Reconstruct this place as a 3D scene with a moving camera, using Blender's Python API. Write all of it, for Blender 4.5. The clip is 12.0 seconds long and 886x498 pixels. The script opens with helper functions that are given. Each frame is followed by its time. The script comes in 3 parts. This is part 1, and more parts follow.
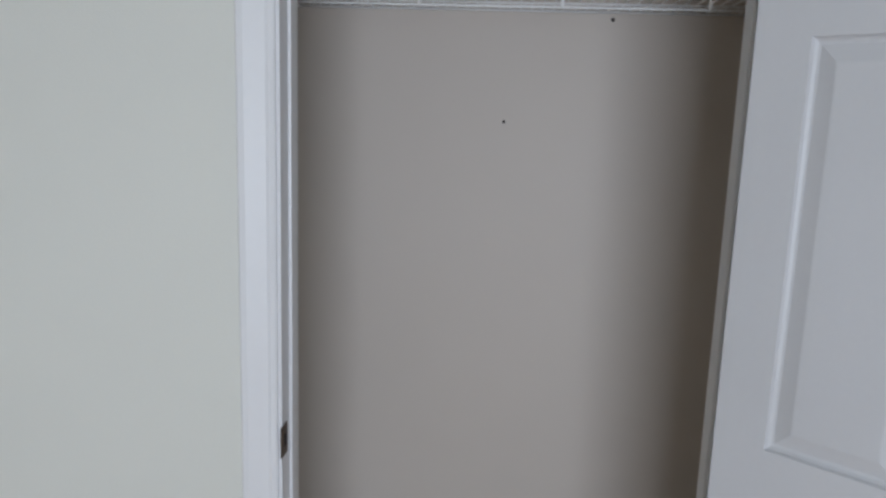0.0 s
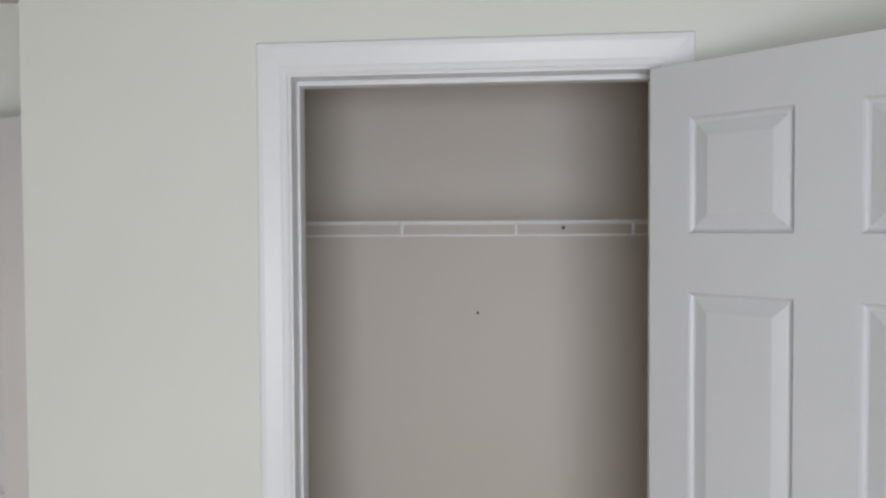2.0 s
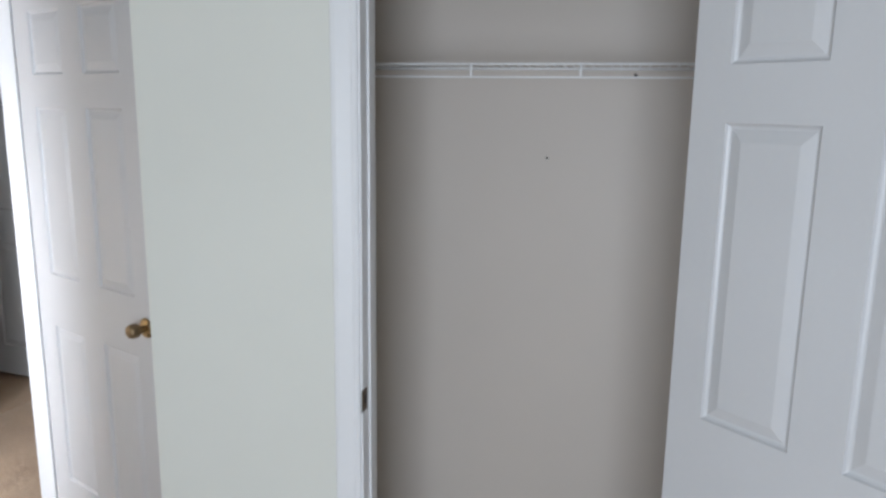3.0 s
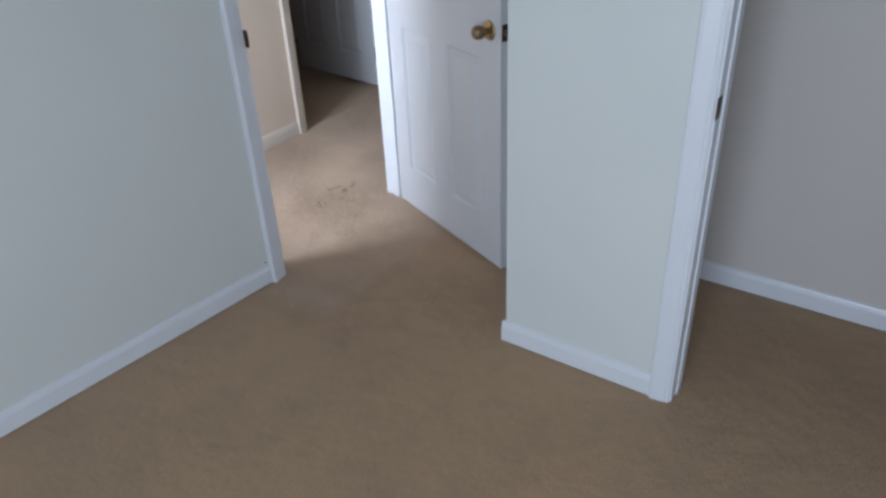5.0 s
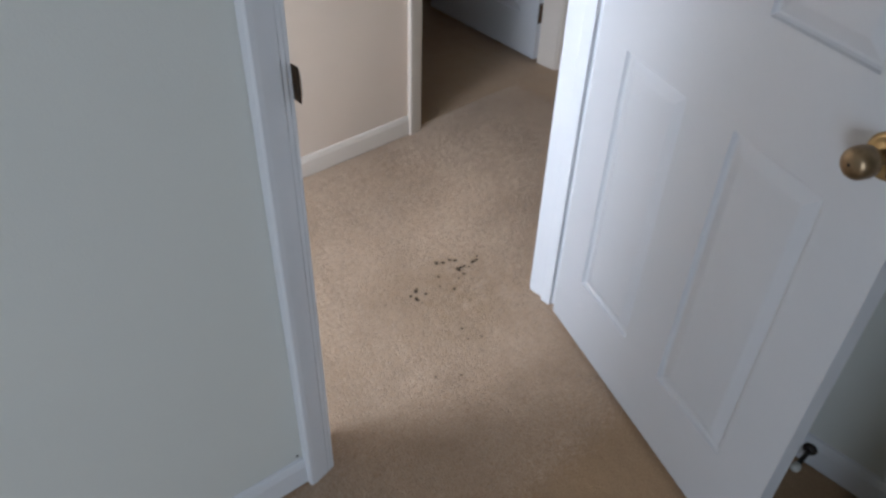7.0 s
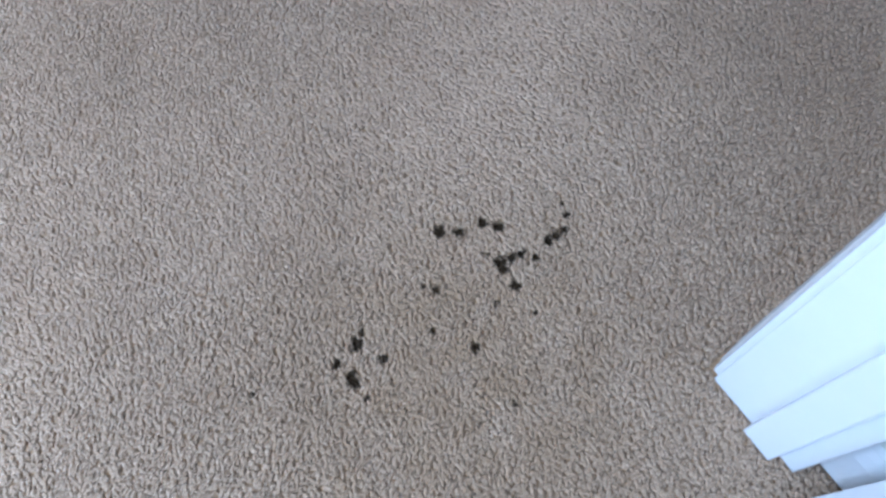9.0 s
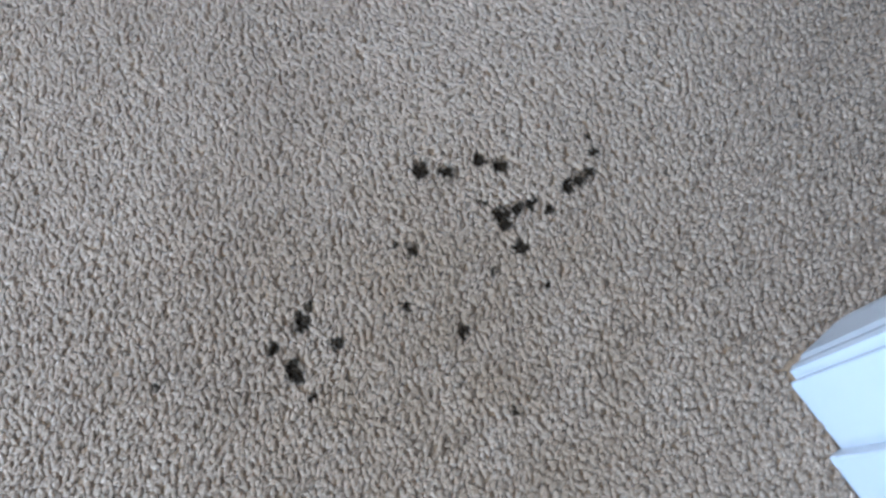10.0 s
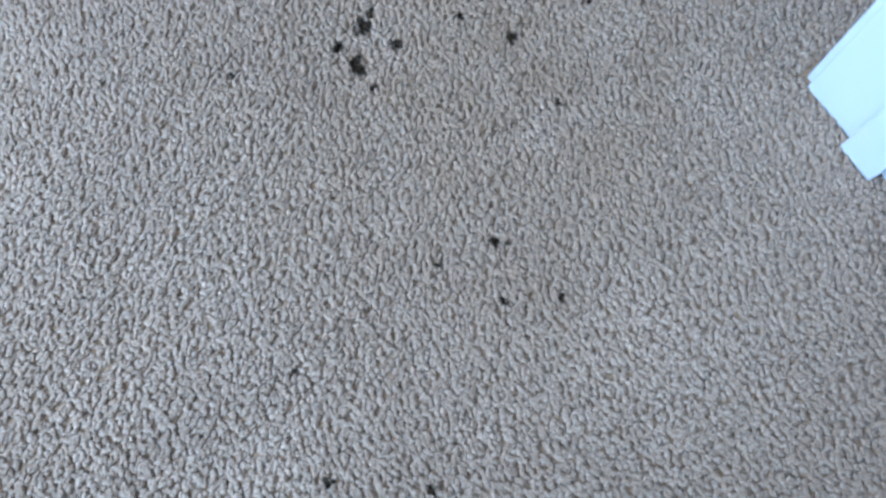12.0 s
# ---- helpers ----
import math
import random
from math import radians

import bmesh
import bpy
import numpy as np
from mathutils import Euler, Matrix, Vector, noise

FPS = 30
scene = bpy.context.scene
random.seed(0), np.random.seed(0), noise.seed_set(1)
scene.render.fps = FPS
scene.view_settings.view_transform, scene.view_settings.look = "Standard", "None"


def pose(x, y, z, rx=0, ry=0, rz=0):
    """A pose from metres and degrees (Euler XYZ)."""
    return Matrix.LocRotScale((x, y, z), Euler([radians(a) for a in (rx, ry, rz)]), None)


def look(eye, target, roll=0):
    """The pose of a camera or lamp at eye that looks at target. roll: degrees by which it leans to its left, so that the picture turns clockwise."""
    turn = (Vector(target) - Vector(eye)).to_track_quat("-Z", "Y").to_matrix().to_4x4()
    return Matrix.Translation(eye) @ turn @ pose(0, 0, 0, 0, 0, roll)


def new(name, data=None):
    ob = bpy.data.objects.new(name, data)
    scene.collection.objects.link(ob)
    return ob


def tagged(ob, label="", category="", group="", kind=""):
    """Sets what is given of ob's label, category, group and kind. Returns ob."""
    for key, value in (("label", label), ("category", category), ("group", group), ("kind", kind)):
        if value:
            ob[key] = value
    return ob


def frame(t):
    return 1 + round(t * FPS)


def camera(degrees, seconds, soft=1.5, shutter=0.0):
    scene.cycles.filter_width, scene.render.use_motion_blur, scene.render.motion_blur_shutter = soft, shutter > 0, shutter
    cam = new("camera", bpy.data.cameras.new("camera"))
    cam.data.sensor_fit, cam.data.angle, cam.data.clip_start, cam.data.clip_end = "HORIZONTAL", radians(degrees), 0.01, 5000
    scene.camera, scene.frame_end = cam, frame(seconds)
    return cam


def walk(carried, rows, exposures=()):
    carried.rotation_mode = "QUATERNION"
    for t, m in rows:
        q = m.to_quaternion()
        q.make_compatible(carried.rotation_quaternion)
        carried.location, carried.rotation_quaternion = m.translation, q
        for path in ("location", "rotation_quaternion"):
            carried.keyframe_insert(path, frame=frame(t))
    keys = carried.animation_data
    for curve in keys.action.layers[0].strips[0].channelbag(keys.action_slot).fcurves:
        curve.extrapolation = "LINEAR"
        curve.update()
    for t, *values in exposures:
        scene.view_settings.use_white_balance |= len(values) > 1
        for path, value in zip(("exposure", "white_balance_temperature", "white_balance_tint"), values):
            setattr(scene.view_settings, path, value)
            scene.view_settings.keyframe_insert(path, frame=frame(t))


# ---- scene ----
cam = camera(62.0, 12.0, soft=2.8)

PATH = [
    (0, (0.363, -1.159, 1.495), (0.199, 0.795, 1.141), 1.9),
    (0.5, (0.38, -1.261, 1.505), (0.267, 0.724, 1.300), 2.2),
    (1, (0.365, -1.347, 1.622), (0.29, 0.649, 1.508), 0.7),
    (1.5, (0.383, -1.404, 1.712), (0.293, 0.594, 1.692), -0.4),
    (2, (0.435, -1.467, 1.737), (0.261, 0.524, 1.68), -0.3),
    (2.5, (0.553, -1.509, 1.702), (0.213, 0.449, 1.476), 0.8),
    (2.7, (0.593, -1.531, 1.669), (0.19, 0.407, 1.38), 1.0),
    (4.3, (0.464, -1.872, 1.617), (-0.232, -0.221, 0.729), -3.1),
    (4.5, (0.452, -1.872, 1.614), (-0.323, -0.299, 0.653), -3.6),
    (5, (0.436, -1.737, 1.586), (-0.571, -0.353, 0.551), -2.7),
    (5.5, (0.284, -1.5, 1.544), (-0.856, -0.261, 0.465), -2.4),
    (6, (-0.032, -1.219, 1.543), (-1.22, -0.086, 0.401), -2.4),
    (6.5, (-0.357, -0.911, 1.494), (-1.54, 0.174, 0.3), -0.6),
    (7, (-0.678, -0.629, 1.429), (-1.783, 0.468, 0.173), 2.1),
    (7.2, (-0.794, -0.556, 1.355), (-1.861, 0.588, 0.109), 4.8),
    (8.8, (-1.582, 0.347, 0.757), (-2.379, 0.864, -1.003), -1.5),
    (9, (-1.62, 0.394, 0.669), (-2.331, 0.815, -1.152), -3.5),
    (9.5, (-1.669, 0.436, 0.539), (-2.27, 0.793, -1.335), -2.6),
    (10, (-1.685, 0.45, 0.496), (-2.266, 0.782, -1.389), -2.8),
    (10.5, (-1.688, 0.453, 0.489), (-2.289, 0.787, -1.388), -2.7),
    (11, (-1.676, 0.454, 0.487), (-2.307, 0.78, -1.383), -3.6),
    (11.5, (-1.626, 0.423, 0.478), (-2.203, 0.73, -1.413), -2.6),
    (12, (-1.536, 0.312, 0.483), (-2.042, 0.611, -1.428), -0.4),
]
walk(cam, [(t, look(eye, target, roll)) for t, eye, target, roll in PATH],
     exposures=[(0.0, -0.2, 5950, 7), (1.5, -0.1, 6500, 8), (2.7, 0.02, 6100, 6), (4.3, -0.34, 5450, 4), (5.5, -0.26, 5350, 6), (7.2, -0.46, 5550, 5), (8.8, -0.1, 4450, 1), (11.5, -0.12, 4200, -3), (12.0, -0.04, 4050, -3)])

# ---- light ----
world = bpy.data.worlds.new("sky")
scene.world = world
world.use_nodes = True
wn = world.node_tree
sky = wn.nodes.new("ShaderNodeTexSky")
sky.sky_type, sky.sun_disc = "NISHITA", False
sky.sun_elevation, sky.sun_rotation = radians(48), radians(15)
wn.links.new(sky.outputs[0], wn.nodes["Background"].inputs[0])
wn.nodes["Background"].inputs[1].default_value = 0.1

sun_data = bpy.data.lights.new("sun", "SUN")
sun_data.energy, sun_data.angle, sun_data.color = 3.0, radians(0.53), (1.0, 0.95, 0.88)
sun = new("sun", sun_data)
sun.matrix_world = look((2, 12, 14), (0.6, 0, 0))


def window_light(name, x, y, z, w, h, power, aim, color, spread=180):
    d = bpy.data.lights.new(name, "AREA")
    d.shape, d.size, d.size_y, d.energy, d.color = "RECTANGLE", w, h, power, color
    d.spread = radians(spread)
    ob = new(name, d)
    ob.matrix_world = look((x, y, z), aim)
    return ob


window_light("bedroom_window_light", 0.70, -3.56, 1.15, 1.3, 1.3, 84, (0.35, 0, 1.0), (0.87, 0.90, 0.98))
window_light("hall_window_light", -2.00, -0.87, 1.10, 0.5, 1.2, 38, (-1.85, 0.5, 0.4), (0.92, 0.93, 0.98))


# ---- materials ----
def material(name, color, rough=0.6, metal=0.0, spread=0.06, scale=6.0, fine=180.0, bump=0.05, bump_scale=0.002, spec=0.5):
    m = bpy.data.materials.new(name)
    m.use_nodes = True
    nt = m.node_tree
    b = nt.nodes["Principled BSDF"]
    b.inputs["Roughness"].default_value, b.inputs["Metallic"].default_value = rough, metal
    b.inputs["Specular IOR Level"].default_value = spec
    geo = nt.nodes.new("ShaderNodeNewGeometry")
    big, small = nt.nodes.new("ShaderNodeTexNoise"), nt.nodes.new("ShaderNodeTexNoise")
    for n, s, d in ((big, scale, 4), (small, fine, 3)):
        n.inputs["Scale"].default_value, n.inputs["Detail"].default_value = s, d
        nt.links.new(geo.outputs["Position"], n.inputs["Vector"])
    add = nt.nodes.new("ShaderNodeMath")
    add.operation = "MULTIPLY_ADD"
    add.inputs[1].default_value = 0.35
    nt.links.new(small.outputs["Fac"], add.inputs[0])
    nt.links.new(big.outputs["Fac"], add.inputs[2])
    ramp = nt.nodes.new("ShaderNodeMapRange")
    ramp.inputs[1].default_value, ramp.inputs[2].default_value = 0.35, 1.0
    ramp.inputs[3].default_value, ramp.inputs[4].default_value = 1 - spread, 1 + spread
    nt.links.new(add.outputs[0], ramp.inputs[0])
    mul = nt.nodes.new("ShaderNodeVectorMath")
    mul.operation = "SCALE"
    mul.inputs[0].default_value = color
    nt.links.new(ramp.outputs[0], mul.inputs["Scale"])
    nt.links.new(mul.outputs[0], b.inputs["Base Color"])
    bm_ = nt.nodes.new("ShaderNodeBump")
    bm_.inputs["Strength"].default_value, bm_.inputs["Distance"].default_value = bump, bump_scale
    nt.links.new(small.outputs["Fac"], bm_.inputs["Height"])
    nt.links.new(bm_.outputs[0], b.inputs["Normal"])
    return m


WALL = material("wall_paint", (0.65, 0.65, 0.60), 0.5, spread=0.035, scale=1.7, fine=260, bump=0.25, bump_scale=0.0012, spec=0.3)
# wall paint darkened and warmed: closet shade and carpet bounce put into the colour
CLOSET = material("closet_paint_warm_shade", (0.585, 0.53, 0.475), 0.48, spread=0.04, scale=1.7, fine=260, bump=0.25, bump_scale=0.0012, spec=0.3)
# the hall's warm bounce light is put into this wall colour
HALL = material("hall_paint_warm_bounce", (0.70, 0.58, 0.47), 0.62, spread=0.04, scale=1.7, fine=260, bump=0.25, bump_scale=0.0012, spec=0.3)
CEIL = material("ceiling_paint", (0.56, 0.56, 0.53), 0.9, spread=0.03, scale=2, fine=90, bump=0.5, bump_scale=0.004, spec=0.2)
TRIM = material("trim_gloss_paint", (0.69, 0.69, 0.70), 0.34, spread=0.03, scale=5, fine=60, bump=0.08, bump_scale=0.001)
# white trim tinted cream: the hall's warm light painted into the colour
HALL_TRIM = material("trim_paint_warm_light", (0.71, 0.63, 0.545), 0.4, spread=0.03, scale=5, fine=60, bump=0.08, bump_scale=0.001)
DOOR = material("door_paint", (0.54, 0.54, 0.55), 0.38, spread=0.03, scale=4, fine=120, bump=0.12, bump_scale=0.001)
WIRE = material("white_vinyl_wire", (0.82, 0.82, 0.82), 0.35, spread=0.02)
BRASS = material("aged_brass", (0.36, 0.26, 0.125), 0.30, 1.0, spread=0.25, scale=45, fine=400, bump=0.06, bump_scale=0.0005)
KNOB = material("worn_bronze", (0.27, 0.195, 0.115), 0.40, 1.0, spread=0.3, scale=60, fine=400, bump=0.1, bump_scale=0.0005)
TARNISH = material("tarnished_brass", (0.10, 0.068, 0.042), 0.48, 1.0, spread=0.35, scale=60, fine=400, bump=0.15, bump_scale=0.0005)
DARK = material("dark_metal", (0.035, 0.028, 0.025), 0.45, 0.6, spread=0.3, scale=80)
HOLE = material("dark_cavity", (0.015, 0.013, 0.012), 0.9, spread=0.2)
PLATE = material("switch_plastic", (0.62, 0.62, 0.58), 0.35, spread=0.02)
RUBBER = material("pale_rubber", (0.62, 0.60, 0.54), 0.7, spread=0.1, scale=60)
LAWN = material("grass", (0.07, 0.11, 0.04), 0.9, spread=0.4, scale=0.8, fine=20)

# Spots of dirt in the carpet: x, y, radius.
SPOTS = [(-1.898, 0.556, 0.0072), (-1.887, 0.571, 0.0058), (-1.882, 0.598, 0.0058), (-1.87, 0.609, 0.0058), (-1.851, 0.581, 0.0028), (-1.837, 0.587, 0.0058), (-1.835, 0.598, 0.005), (-1.832, 0.61, 0.0036), (-1.829, 0.586, 0.0045), (-1.821, 0.618, 0.0036), (-1.828, 0.64, 0.005), (-1.83, 0.65, 0.0058), (-1.83, 0.66, 0.0045), (-1.841, 0.672, 0.0032), (-1.855, 0.677, 0.0028), (-1.808, 0.585, 0.005), (-1.803, 0.558, 0.0022), (-1.848, 0.519, 0.0045), (-1.86, 0.51, 0.0022), (-1.78, 0.517, 0.0045), (-1.815, 0.492, 0.0022), (-1.845, 0.426, 0.0058), (-1.851, 0.437, 0.0036), (-1.839, 0.401, 0.0036), (-1.815, 0.406, 0.0058), (-1.823, 0.406, 0.0036), (-1.819, 0.439, 0.0036), (-1.775, 0.582, 0.0022), (-1.715, 0.517, 0.0028), (-1.858, 0.322, 0.0010), (-1.796, 0.408, 0.0022), (-1.649, 0.42, 0.0028), (-1.61, 0.403, 0.0022), (-1.655, 0.379, 0.0014), (-1.57, 0.248, 0.0028), (-1.532, 0.302, 0.0032), (-1.593, 0.438, 0.0022), (-1.641, 0.263, 0.0022), (-1.644, 0.427, 0.0014)]


def carpet(name, pile):
    m = bpy.data.materials.new(name)
    m.use_nodes = True
    nt = m.node_tree
    N, L = nt.nodes.new, nt.links.new
    b = nt.nodes["Principled BSDF"]
    b.inputs["Roughness"].default_value = 0.85
    b.inputs["Specular IOR Level"].default_value = 0.25
    b.inputs["Sheen Weight"].default_value = 0.25
    b.inputs["Sheen Roughness"].default_value = 0.45
    geo = N("ShaderNodeNewGeometry")
    flat = N("ShaderNodeVectorMath")
    flat.operation = "MULTIPLY"
    flat.inputs[1].default_value = (1, 1, 0)
    L(geo.outputs["Position"], flat.inputs[0])

    def noise_of(scale, detail, src=flat):
        n = N("ShaderNodeTexNoise")
        n.inputs["Scale"].default_value, n.inputs["Detail"].default_value = scale, detail
        L(src.outputs[0], n.inputs["Vector"])
        return n

    def remap(sock, a, b_, c, d):
        r = N("ShaderNodeMapRange")
        for i, v in enumerate((a, b_, c, d)):
            r.inputs[i + 1].default_value = v
        L(sock, r.inputs[0])
        return r.outputs[0]

    def mix(fac, one, two):
        x = N("ShaderNodeMix")
        x.data_type = "RGBA"
        if isinstance(fac, float):
            x.inputs[0].default_value = fac
        else:
            L(fac, x.inputs[0])
        for i, v in ((6, one), (7, two)):
            if isinstance(v, tuple):
                x.inputs[i].default_value = (*v, 1)
            else:
                L(v, x.inputs[i])
        return x.outputs[2]

    # yarn colours
    if pile:
        grain = geo.outputs["Random Per Island"]
        col = mix(remap(grain, 0.0, 1.0, 0.0, 1.0), (0.40, 0.280, 0.178), (0.56, 0.412, 0.288))
    else:
        grain = noise_of(210, 2).outputs["Fac"]
        col = mix(remap(grain, 0.3, 0.7, 0.0, 1.0), (0.36, 0.236, 0.131), (0.45, 0.306, 0.18))
    if pile:
        fibre = N("ShaderNodeTexNoise")
        fibre.inputs["Scale"].default_value, fibre.inputs["Detail"].default_value = 520, 3
        L(geo.outputs["Position"], fibre.inputs["Vector"])
        col = mix(remap(fibre.outputs["Fac"], 0.42, 0.66, 0.0, 0.5), col, (0.66, 0.52, 0.39))
        col = mix(remap(fibre.outputs["Fac"], 0.54, 0.36, 0.0, 0.45), col, (0.27, 0.175, 0.10))
        fb = N("ShaderNodeBump")
        fb.inputs["Strength"].default_value, fb.inputs["Distance"].default_value = 0.5, 0.0012
        L(fibre.outputs["Fac"], fb.inputs["Height"])
        L(fb.outputs[0], b.inputs["Normal"])
    # traffic wear and vacuum marks
    wear = noise_of(2.2, 4).outputs["Fac"]
    col = mix(remap(wear, 0.44, 0.62, 0.0, 0.34), col, (0.31, 0.21, 0.13))
    soil = noise_of(9, 5).outputs["Fac"]
    col = mix(remap(soil, 0.50, 0.75, 0.0, 0.22), col, (0.24, 0.165, 0.105))
    # dirt spots
    wob = noise_of(160, 2)
    shift = N("ShaderNodeVectorMath")
    shift.operation = "MULTIPLY_ADD"
    shift.inputs[1].default_value = (0.014, 0.014, 0)
    L(wob.outputs["Color"], shift.inputs[0])
    off = N("ShaderNodeVectorMath")
    off.operation = "ADD"
    off.inputs[1].default_value = (-0.007, -0.007, 0)
    L(flat.outputs[0], off.inputs[0])
    L(off.outputs[0], shift.inputs[2])
    acc = None
    for x, y, r in SPOTS:
        dn = N("ShaderNodeVectorMath")
        dn.operation = "DISTANCE"
        dn.inputs[1].default_value = (x, y, 0)
        L(shift.outputs[0], dn.inputs[0])
        f = remap(dn.outputs["Value"], r * 0.7, r * 1.12 + 0.0016, 1.0, 0.0)
        if acc is None:
            acc = f
        else:
            mx = N("ShaderNodeMath")
            mx.operation = "MAXIMUM"
            L(acc, mx.inputs[0])
            L(f, mx.inputs[1])
            acc = mx.outputs[0]
    # brownish cast round the spots
    dn = N("ShaderNodeVectorMath")
    dn.operation = "DISTANCE"
    dn.inputs[1].default_value = (-1.765, 0.49, 0)
    L(flat.outputs[0], dn.inputs[0])
    halo = N("ShaderNodeMath")
    halo.operation = "MULTIPLY"
    L(remap(dn.outputs["Value"], 0.05, 0.27, 0.8, 0.0), halo.inputs[0])
    L(remap(noise_of(22, 3).outputs["Fac"], 0.3, 0.62, 0.25, 1.0), halo.inputs[1])
    col = mix(halo.outputs[0], col, (0.35, 0.235, 0.135))
    dirt = N("ShaderNodeMath")
    dirt.operation = "MULTIPLY"
    dirt.inputs[1].default_value = 0.96
    L(acc, dirt.inputs[0])
    col = mix(dirt.outputs[0], col, (0.018, 0.012, 0.007))
    L(col, b.inputs["Base Color"])
    # caked dirt has lost the fibre's sheen
    L(remap(acc, 0.0, 1.0, 0.25, 0.0), b.inputs["Sheen Weight"])
    L(remap(acc, 0.0, 1.0, 0.25, 0.04), b.inputs["Specular IOR Level"])
    if not pile:
        vor = N("ShaderNodeTexVoronoi")
        vor.inputs["Scale"].default_value = 260
        L(flat.outputs[0], vor.inputs["Vector"])
        bp = N("ShaderNodeBump")
        bp.invert = True
        bp.inputs["Strength"].default_value, bp.inputs["Distance"].default_value = 0.35, 0.004
        L(vor.outputs["Distance"], bp.inputs["Height"])
        low = N("ShaderNodeBump")
        low.inputs["Strength"].default_value, low.inputs["Distance"].default_value = 0.3, 0.02
        L(noise_of(14, 3).outputs["Fac"], low.inputs["Height"])
        L(low.outputs[0], bp.inputs["Normal"])
        L(bp.outputs[0], b.inputs["Normal"])
    return m


CARPET = carpet("beige_carpet", False)
PILE = carpet("beige_carpet_pile", True)

glass = bpy.data.materials.new("window_glass")
glass.use_nodes = True
gb = glass.node_tree.nodes["Principled BSDF"]
gb.inputs["Transmission Weight"].default_value, gb.inputs["Roughness"].default_value = 1.0, 0.0
gb.inputs["IOR"].default_value = 1.45


# ---- building helpers ----
def box(bm, x0, x1, y0, y1, z0, z1):
    v = [bm.verts.new(p) for p in ((x0, y0, z0), (x1, y0, z0), (x1, y1, z0), (x0, y1, z0),
                                   (x0, y0, z1), (x1, y0, z1), (x1, y1, z1), (x0, y1, z1))]
    for f in ((3, 2, 1, 0), (4, 5, 6, 7), (0, 1, 5, 4), (1, 2, 6, 5), (2, 3, 7, 6), (3, 0, 4, 7)):
        bm.faces.new([v[i] for i in f])


def prism(bm, corners, z0, z1):
    low, top = [bm.verts.new((x, y, z0)) for x, y in corners], [bm.verts.new((x, y, z1)) for x, y in corners]
    n = len(corners)
    bm.faces.new(low)
    bm.faces.new(top)
    for i in range(n):
        bm.faces.new((low[i], low[(i + 1) % n], top[(i + 1) % n], top[i]))
    return bm


def boxes(*rows, bevel=0.0):
    bm = bmesh.new()
    for r in rows:
        box(bm, *r)
    if bevel:
        bmesh.ops.bevel(bm, geom=bm.edges[:], offset=bevel, segments=2, affect="EDGES", profile=0.6)
    return bm


def part(name, bm, mat, parent=None, label="", smooth=False, m=None):
    me = bpy.data.meshes.new(name)
    bmesh.ops.recalc_face_normals(bm, faces=bm.faces[:])
    bm.to_mesh(me)
    bm.free()
    me.materials.append(mat)
    if smooth:
        for p in me.polygons:
            p.use_smooth = True
    ob = new(name, me)
    if parent:
        ob.parent = parent
    if m is not None:
        ob.matrix_basis = m
    if label:
        ob["label"] = label
    return ob


def structure(name, bm, mat, label):
    return tagged(part(name, bm, mat), label, name.split("_")[0], kind="structure")


def sweep(profile, start, end, depth_dir, side_dir):
    """A moulding: profile points (side, depth) swept from start to end."""
    bm = bmesh.new()
    s, e, d, w = (Vector(q) for q in (start, end, depth_dir, side_dir))
    rings = [[bm.verts.new(p + w * a + d * c) for a, c in profile] for p in (s, e)]
    n = len(profile)
    for i in range(n):
        bm.faces.new((rings[0][i], rings[0][(i + 1) % n], rings[1][(i + 1) % n], rings[1][i]))
    for r in rings:
        bm.faces.new(r)
    return bm


def lathe(profile, axis="y", seg=28):
    bm = bmesh.new()
    rings = []
    for r, h in profile:
        ring = []
        for i in range(seg):
            a = 2 * math.pi * i / seg
            p = (r * math.cos(a), r * math.sin(a))
            ring.append(bm.verts.new({"y": (p[0], h, p[1]), "z": (p[0], p[1], h), "x": (h, p[0], p[1])}[axis]))
        rings.append(ring)
    for a, b_ in zip(rings, rings[1:]):
        for i in range(seg):
            bm.faces.new((a[i], a[(i + 1) % seg], b_[(i + 1) % seg], b_[i]))
    bm.faces.new(rings[0])
    bm.faces.new(rings[-1])
    return bm


def rod(bm, a, b_, r, seg=8):
    a, b_ = Vector(a), Vector(b_)
    q = (b_ - a).to_track_quat("Z", "Y").to_matrix()
    rings = [[bm.verts.new(p + q @ Vector((r * math.cos(2 * math.pi * i / seg), r * math.sin(2 * math.pi * i / seg), 0)))
              for i in range(seg)] for p in (a, b_)]
    for i in range(seg):
        bm.faces.new((rings[0][i], rings[0][(i + 1) % seg], rings[1][(i + 1) % seg], rings[1][i]))
    for r_ in rings:
        bm.faces.new(r_)


# ---- plan ----
H = 2.44                       # ceiling
HEAD = 2.043                   # head of the door openings
WX0, WX1 = -1.632, -1.546      # wall between hall and bedroom
DY0, DY1 = -0.100, 0.680       # bedroom doorway
CX0, CX1 = 0.0, 0.727          # closet opening
STUB = -0.578                  # outer corner of the closet
BACK = 0.715                   # wall behind closet and door
HX0, HX1 = -2.63, -2.53        # far wall of the hall
FY0, FY1 = 1.065, 1.862        # doorway to the far room
J = 0.018                      # jamb thickness
ROOM_X, ROOM_Y = 3.1, -3.6

floor = structure("floor", boxes((-4.8, 3.3, -3.8, 2.65, -0.2, 0)), CARPET, "worn beige cut-pile carpet over the whole floor")
ceiling = structure("ceiling", boxes((-4.8, 3.3, -3.8, 2.65, H, H + 0.15)), CEIL, "plain off-white ceiling")

